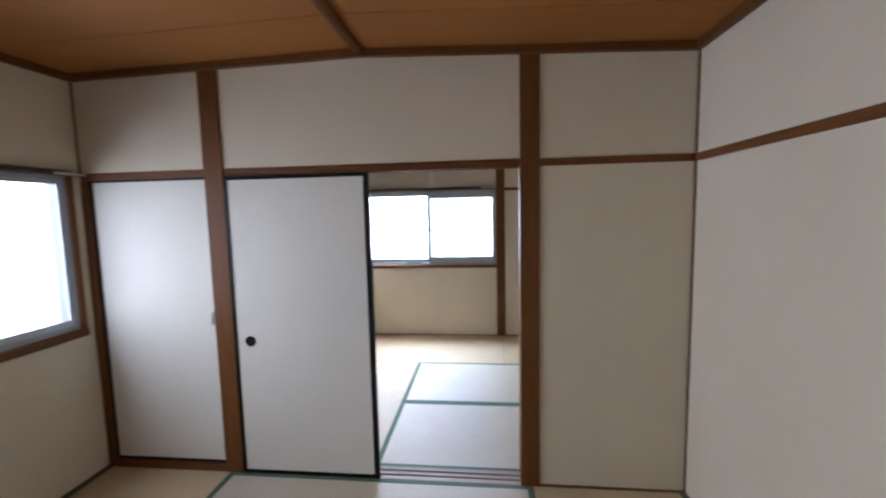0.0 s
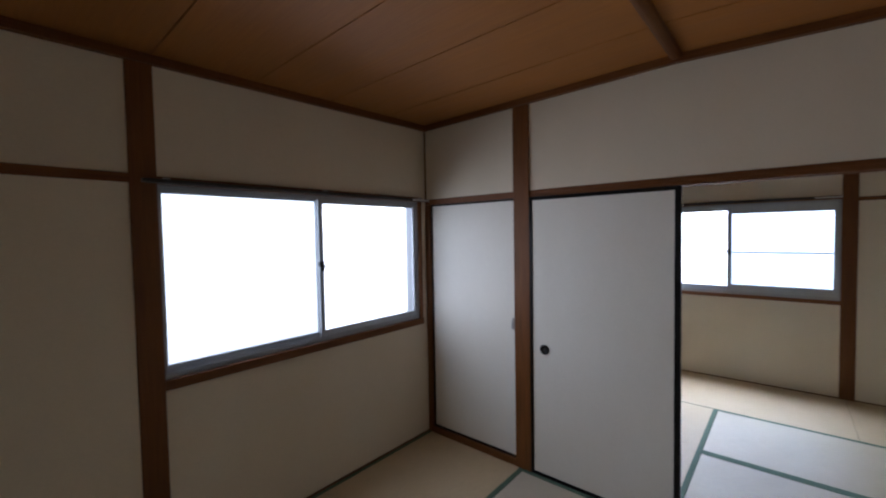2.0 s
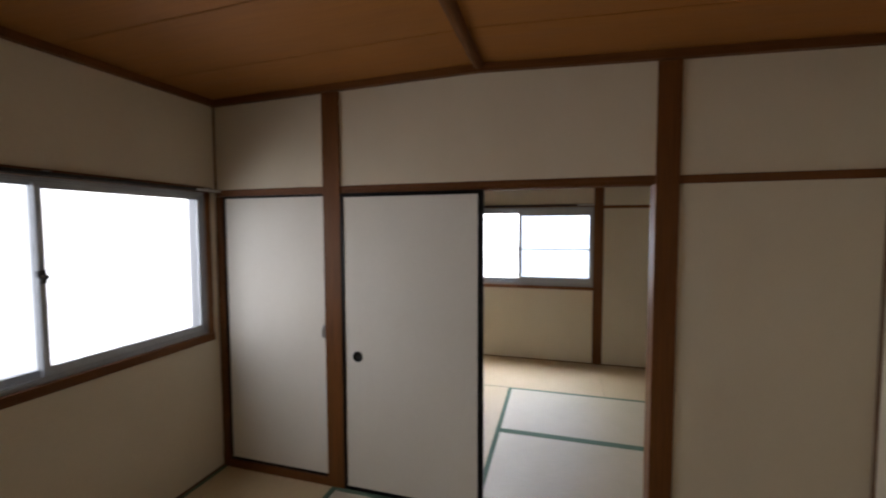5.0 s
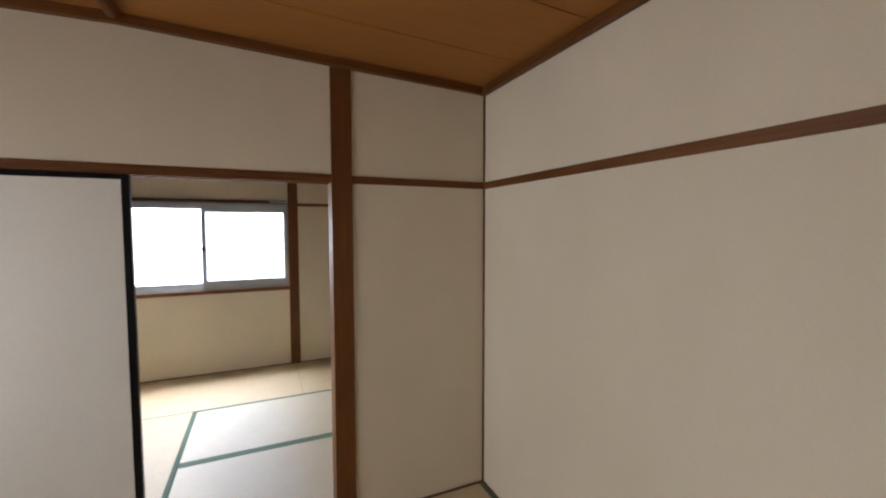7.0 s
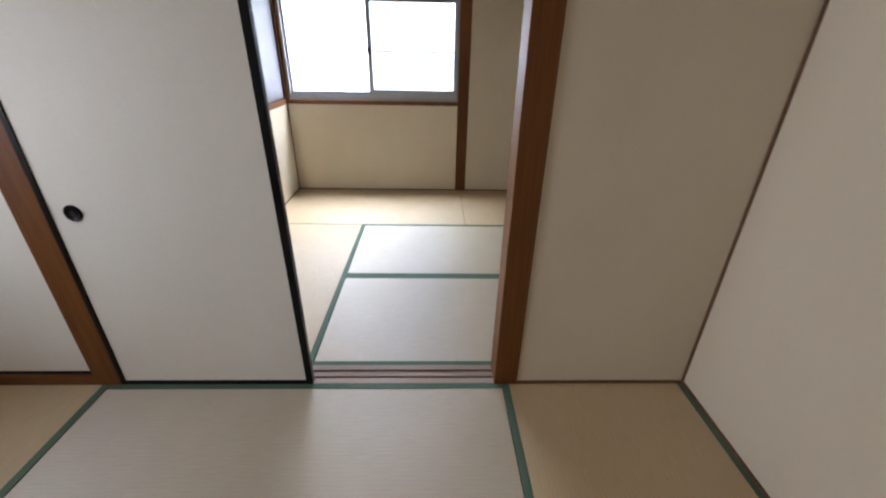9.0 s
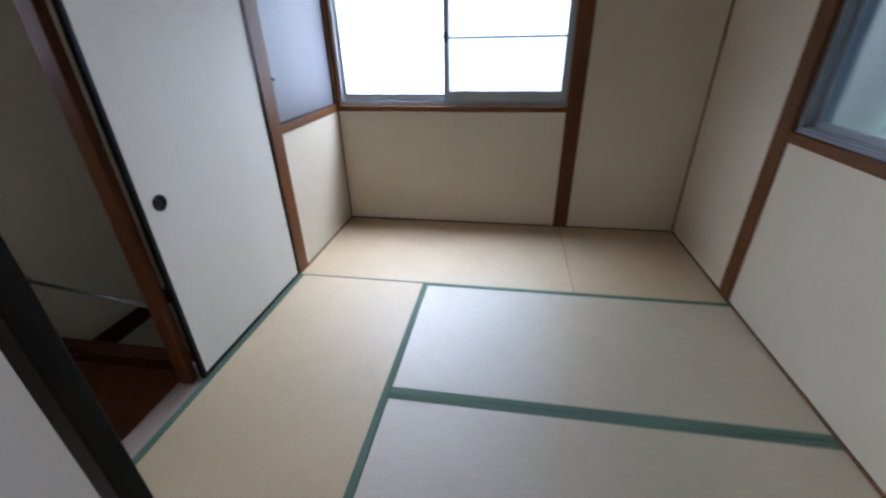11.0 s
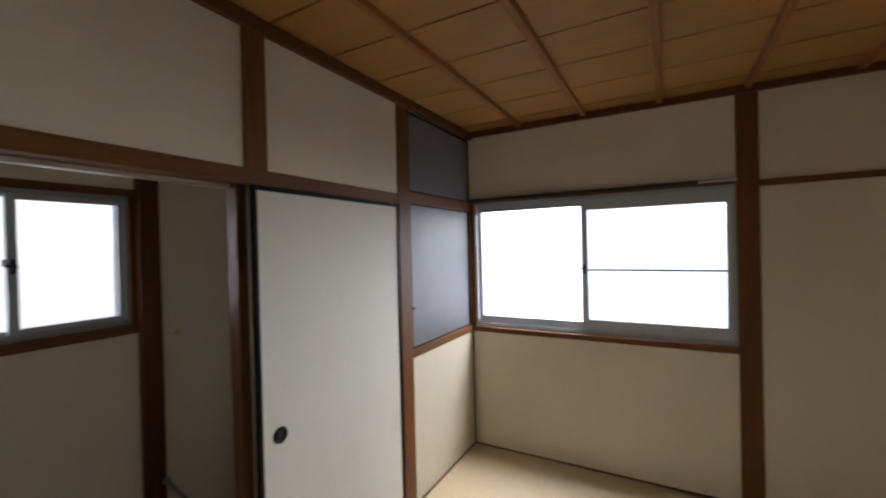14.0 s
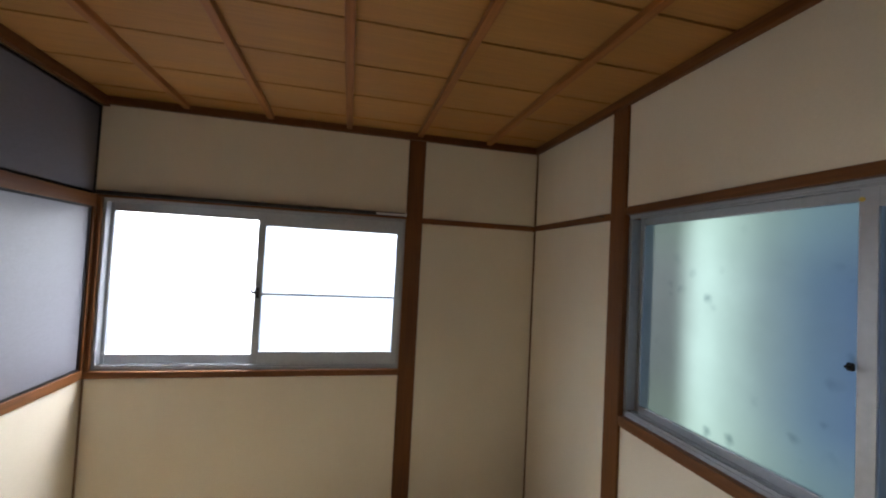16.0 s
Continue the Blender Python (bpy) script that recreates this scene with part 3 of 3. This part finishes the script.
def window(name, base, rz, w, h, label, glasses, meet, bar=None, latch=None, jambs=(0.0, 0.0), sill_h=0.045, head_h=0.034, foot=0.026, head=0.020, stiles=(0.040, 0.034), rails=(0.048, 0.052)):
    """Timber-lined opening with an aluminium frame and two sashes. Local x to the right, y outwards."""
    win = thing(name, base, label, "window", kind="structure", rz=rz)
    part("window_sill", boxes((0, w, -0.012, 0.030, 0, sill_h), bevel=0.003), WOOD["x"], win, "brown timber window sill")
    part("window_head", boxes((0, w, -0.012, 0.030, h - head_h, h), bevel=0.003), WOOD["x"], win, "brown timber window head")
    j0, j1 = jambs
    if j0:
        part("jamb", boxes((0, j0, -0.004, 0.030, sill_h, h - head_h), bevel=0.002), WOOD["z"], win, "brown timber window jamb")
    if j1:
        part("jamb", boxes((w - j1, w, -0.004, 0.030, sill_h, h - head_h), bevel=0.002), WOOD["z"], win, "brown timber window jamb")
    z0, z1, a, b = sill_h, h - head_h, j0, w - j1
    f = 0.016
    part("window_frame", join(boxes((a, b, 0.012, 0.130, z0, z0 + foot * 0.6), bevel=0.002), boxes((a, b, 0.016, 0.022, z0 + foot * 0.6, z0 + foot), bevel=0.001),
                              boxes((a, b, 0.050, 0.056, z0 + foot * 0.6, z0 + foot), bevel=0.001), boxes((a, b, 0.084, 0.130, z0 + foot * 0.6, z0 + foot), bevel=0.001),
                              boxes((a, b, 0.012, 0.130, z1 - head * 0.6, z1), bevel=0.002), boxes((a, b, 0.016, 0.022, z1 - head, z1 - head * 0.6), bevel=0.001),
                              boxes((a, a + f, 0.012, 0.130, z0 + foot, z1 - head), bevel=0.002), boxes((b - f, b, 0.012, 0.130, z0 + foot, z1 - head), bevel=0.002)),
         SASH_WHITE, win, "dull aluminium window frame with sliding tracks")
    zs0, zs1 = z0 + foot * 0.7, z1 - head * 0.7
    sash(win, a + f * 0.7, meet + 0.018, 0.060, zs0, zs1, (0.022, 0.030), (rails[0] * 0.72, rails[1] * 0.6), glasses[0])
    sash(win, meet - 0.018, b - f * 0.7, 0.026, zs0, zs1, stiles, rails, glasses[1], bar)
    if latch:
        crescent(win, meet, 0.026, latch)
    return win


window("window_1", (XW, -1.752, 0.857), 90, 1.702, 0.966, "wide frosted sliding window, glaring white, in a brown timber lining", (GLASS_PALE, GLASS), 0.845, None, 0.504, (0.0, 0.030), 0.046, stiles=(0.030, 0.026), rails=(0.044, 0.032))
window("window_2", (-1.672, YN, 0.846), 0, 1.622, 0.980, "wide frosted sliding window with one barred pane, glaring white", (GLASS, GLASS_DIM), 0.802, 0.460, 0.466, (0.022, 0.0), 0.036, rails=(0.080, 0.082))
window("window_3", (XH, 0.148, 1.100), 90, 0.818, 0.694, "small frosted sliding window in the stair hall", (GLASS, GLASS), 0.402, None, 0.345, (0.0, 0.022), 0.045, stiles=(0.034, 0.026), rails=(0.028, 0.030))
window("window_4", (XE2, 1.818, 0.868), -90, 1.658, 0.954, "wide frosted window, stained and greenish, in a brown lining", (GLASS_STAINED, GLASS_STAINED), 0.836, None, None, (0.0, 0.0), 0.045)


tagged(to_object("window_catch", join(boxes((XE2 + 0.014, XE2 + 0.026, 1.000, 1.014, 1.322, 1.342), bevel=0.003), cylinder((XE2 + 0.016, 1.007, 1.332), (XE2 + 0.006, 1.010, 1.332), 0.004, 12)), DARK_METAL),
            "small dark metal catch on the window's meeting stile", "window catch")


tagged(to_object("stile_screw", cylinder((XE2 + 0.030, 0.992, 1.742), (XE2 + 0.023, 0.992, 1.742), 0.006, 14), BRASS),
            "small brass screw in the window's meeting stile", "screw")


# ---- curtain rails ----
def curtain_rail(base, rz, w):
    r = thing("curtain_rail", base, "thin dark metal curtain rail with a pale end cap", "curtain rail", group="curtain rails", rz=rz)
    part("track", join(boxes((0, w, -0.040, -0.022, -0.003, 0.015), bevel=0.003), boxes((0, w, -0.034, -0.028, -0.006, -0.002))), DARK_METAL, r, "dark metal curtain track")
    part("end_cap", boxes((w, w + 0.012, -0.043, -0.020, -0.004, 0.016), bevel=0.003), WHITE_PLASTIC, r)
    part("end_cap", boxes((-0.012, 0, -0.042, -0.020, -0.002, 0.014), bevel=0.002), DARK_METAL, r)
    part("end_sleeve", boxes((w - 0.17, w, -0.0435, -0.0405, -0.002, 0.012), bevel=0.001), WHITE_PLASTIC, r, "pale plastic sleeve of the rail")
    for u in (0.08, w * 0.5, w - 0.08):
        part("bracket", boxes((u - 0.012, u + 0.012, -0.036, -0.012, 0.015, 0.022), bevel=0.002), STEEL, r)
    return r


curtain_rail((XW, -1.800, 1.795), 90, 1.790)
curtain_rail((-1.660, YN, 1.806), 0, 1.598)

# ---- straw mats ----
def tatami(x0, x1, y0, y1, reeds, borders, label):
    """A straw mat; reeds names the axis of its weave, borders the sides that carry a cloth edge."""
    g = 0.0015
    cx, cy = (x0 + x1) / 2, (y0 + y1) / 2
    m = thing("tatami_mat", (cx, cy, -0.055), label, "tatami mat", group="tatami mats")
    hx, hy = (x1 - x0) / 2 - g, (y1 - y0) / 2 - g
    part("mat_core", boxes((-hx, hx, -hy, hy, -0.004, 0.050), bevel=0.002), CORE, m)
    bm = bmesh.new()
    add_box(bm, -hx, hx, -hy, hy, 0.050, 0.055)
    bmesh.ops.bevel(bm, geom=[e for e in bm.edges], offset=0.002, segments=2, affect="EDGES")
    uv = bm.loops.layers.uv.new("reeds")
    for f in bm.faces:
        for lp in f.loops:
            p = lp.vert.co
            lp[uv].uv = (p.x + cx, p.y + cy) if reeds == "x" else (p.y + cy, p.x + cx)
    # Bordered mats with reeds along y take the sheen-whitened copy.
    part("woven_cover", bm, REED if reeds == "y" and borders else REED_LOW_SHEEN, m, "straw-coloured woven rush cover")
    h = 0.030
    for side in borders:
        d = {"n": (-hx, hx, hy - h, hy + 0.0005), "s": (-hx, hx, -hy - 0.0005, -hy + h), "w": (-hx - 0.0005, -hx + h, -hy, hy), "e": (hx - h, hx + 0.0005, -hy, hy)}[side]
        part("cloth_border", boxes((*d, 0.040, 0.0568), bevel=0.0008), HERI, m, "green cloth border")
    return m


STRAW = "straw-coloured tatami mat with green cloth borders"
BARE = "straw-coloured borderless tatami mat along the window wall"
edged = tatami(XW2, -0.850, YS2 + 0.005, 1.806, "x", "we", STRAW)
part("cloth_border", boxes((-0.393, 0.393, 0.8405, 0.8495, 0.040, 0.0566), bevel=0.0008), HERI, edged, "thin green cloth edge")
tatami(-0.850, XE2, YS2 + 0.005, 0.946, "y", "ns", STRAW)
tatami(-0.850, XE2, 0.946, 1.806, "y", "ns", STRAW)
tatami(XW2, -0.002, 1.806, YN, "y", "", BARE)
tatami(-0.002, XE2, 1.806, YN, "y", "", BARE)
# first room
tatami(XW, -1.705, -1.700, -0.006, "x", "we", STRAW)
tatami(-1.705, 0.035, -0.850, -0.006, "y", "ns", STRAW)
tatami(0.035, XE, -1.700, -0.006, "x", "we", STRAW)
tatami(-1.705, 0.035, -1.700, -0.850, "y", "ns", STRAW)
tatami(XW, -0.820, YS, -1.700, "y", "ns", STRAW)
tatami(-0.820, XE, YS, -1.700, "y", "ns", STRAW)

# ---- hall things ----
gb = thing("guard_bar", (-2.19, 0.985, 0.350), "slim steel guard bar across the stair opening", "guard bar")
A, B = Vector((-0.415, 0.068, -0.006)), Vector((0.423, -0.072, 0.012))
part("bar", cylinder(A, B, 0.0085, 16), STEEL, gb, "", True)
part("flange", cylinder(A, A + (B - A).normalized() * 0.012, 0.018, 18), STEEL, gb)
part("flange", cylinder(B - (B - A).normalized() * 0.012, B, 0.018, 18), STEEL, gb)
hk = thing("wall_hook", (XH, 1.140, 1.066), "tiny yellow plastic hook on the hall wall", "hook")
part("shank", cylinder((0, 0, 0), (0.016, 0, 0), 0.009, 14), YELLOW, hk)
part("hook_tip", cylinder((0.020, 0, -0.002), (0.020, 0, 0.016), 0.005, 10), YELLOW, hk)
nl = thing("nail", (XE2 - 0.012, 1.965, 1.792), "small dark nail in the timber rail", "nail")
part("shank", cylinder((0, 0, 0), (-0.018, 0, 0), 0.0025, 8), DARK_METAL, nl)
part("head", cylinder((-0.018, 0, 0), (-0.021, 0, 0), 0.006, 12), DARK_METAL, nl)

# ---- outside ----
solid("ground", boxes((-400, 400, -400, 400, -3.6, -3.5)), OUT_GREY, "grey ground far below the windows", "ground")
# Emissive sheet added to light the stained window from outside.
solid("backdrop", boxes((1.40, 1.42, -1.0, 3.2, -0.6, 3.2)), OUT_GLOW, "glowing blurred backdrop sheet in pale green and blue behind the glass", "backdrop")
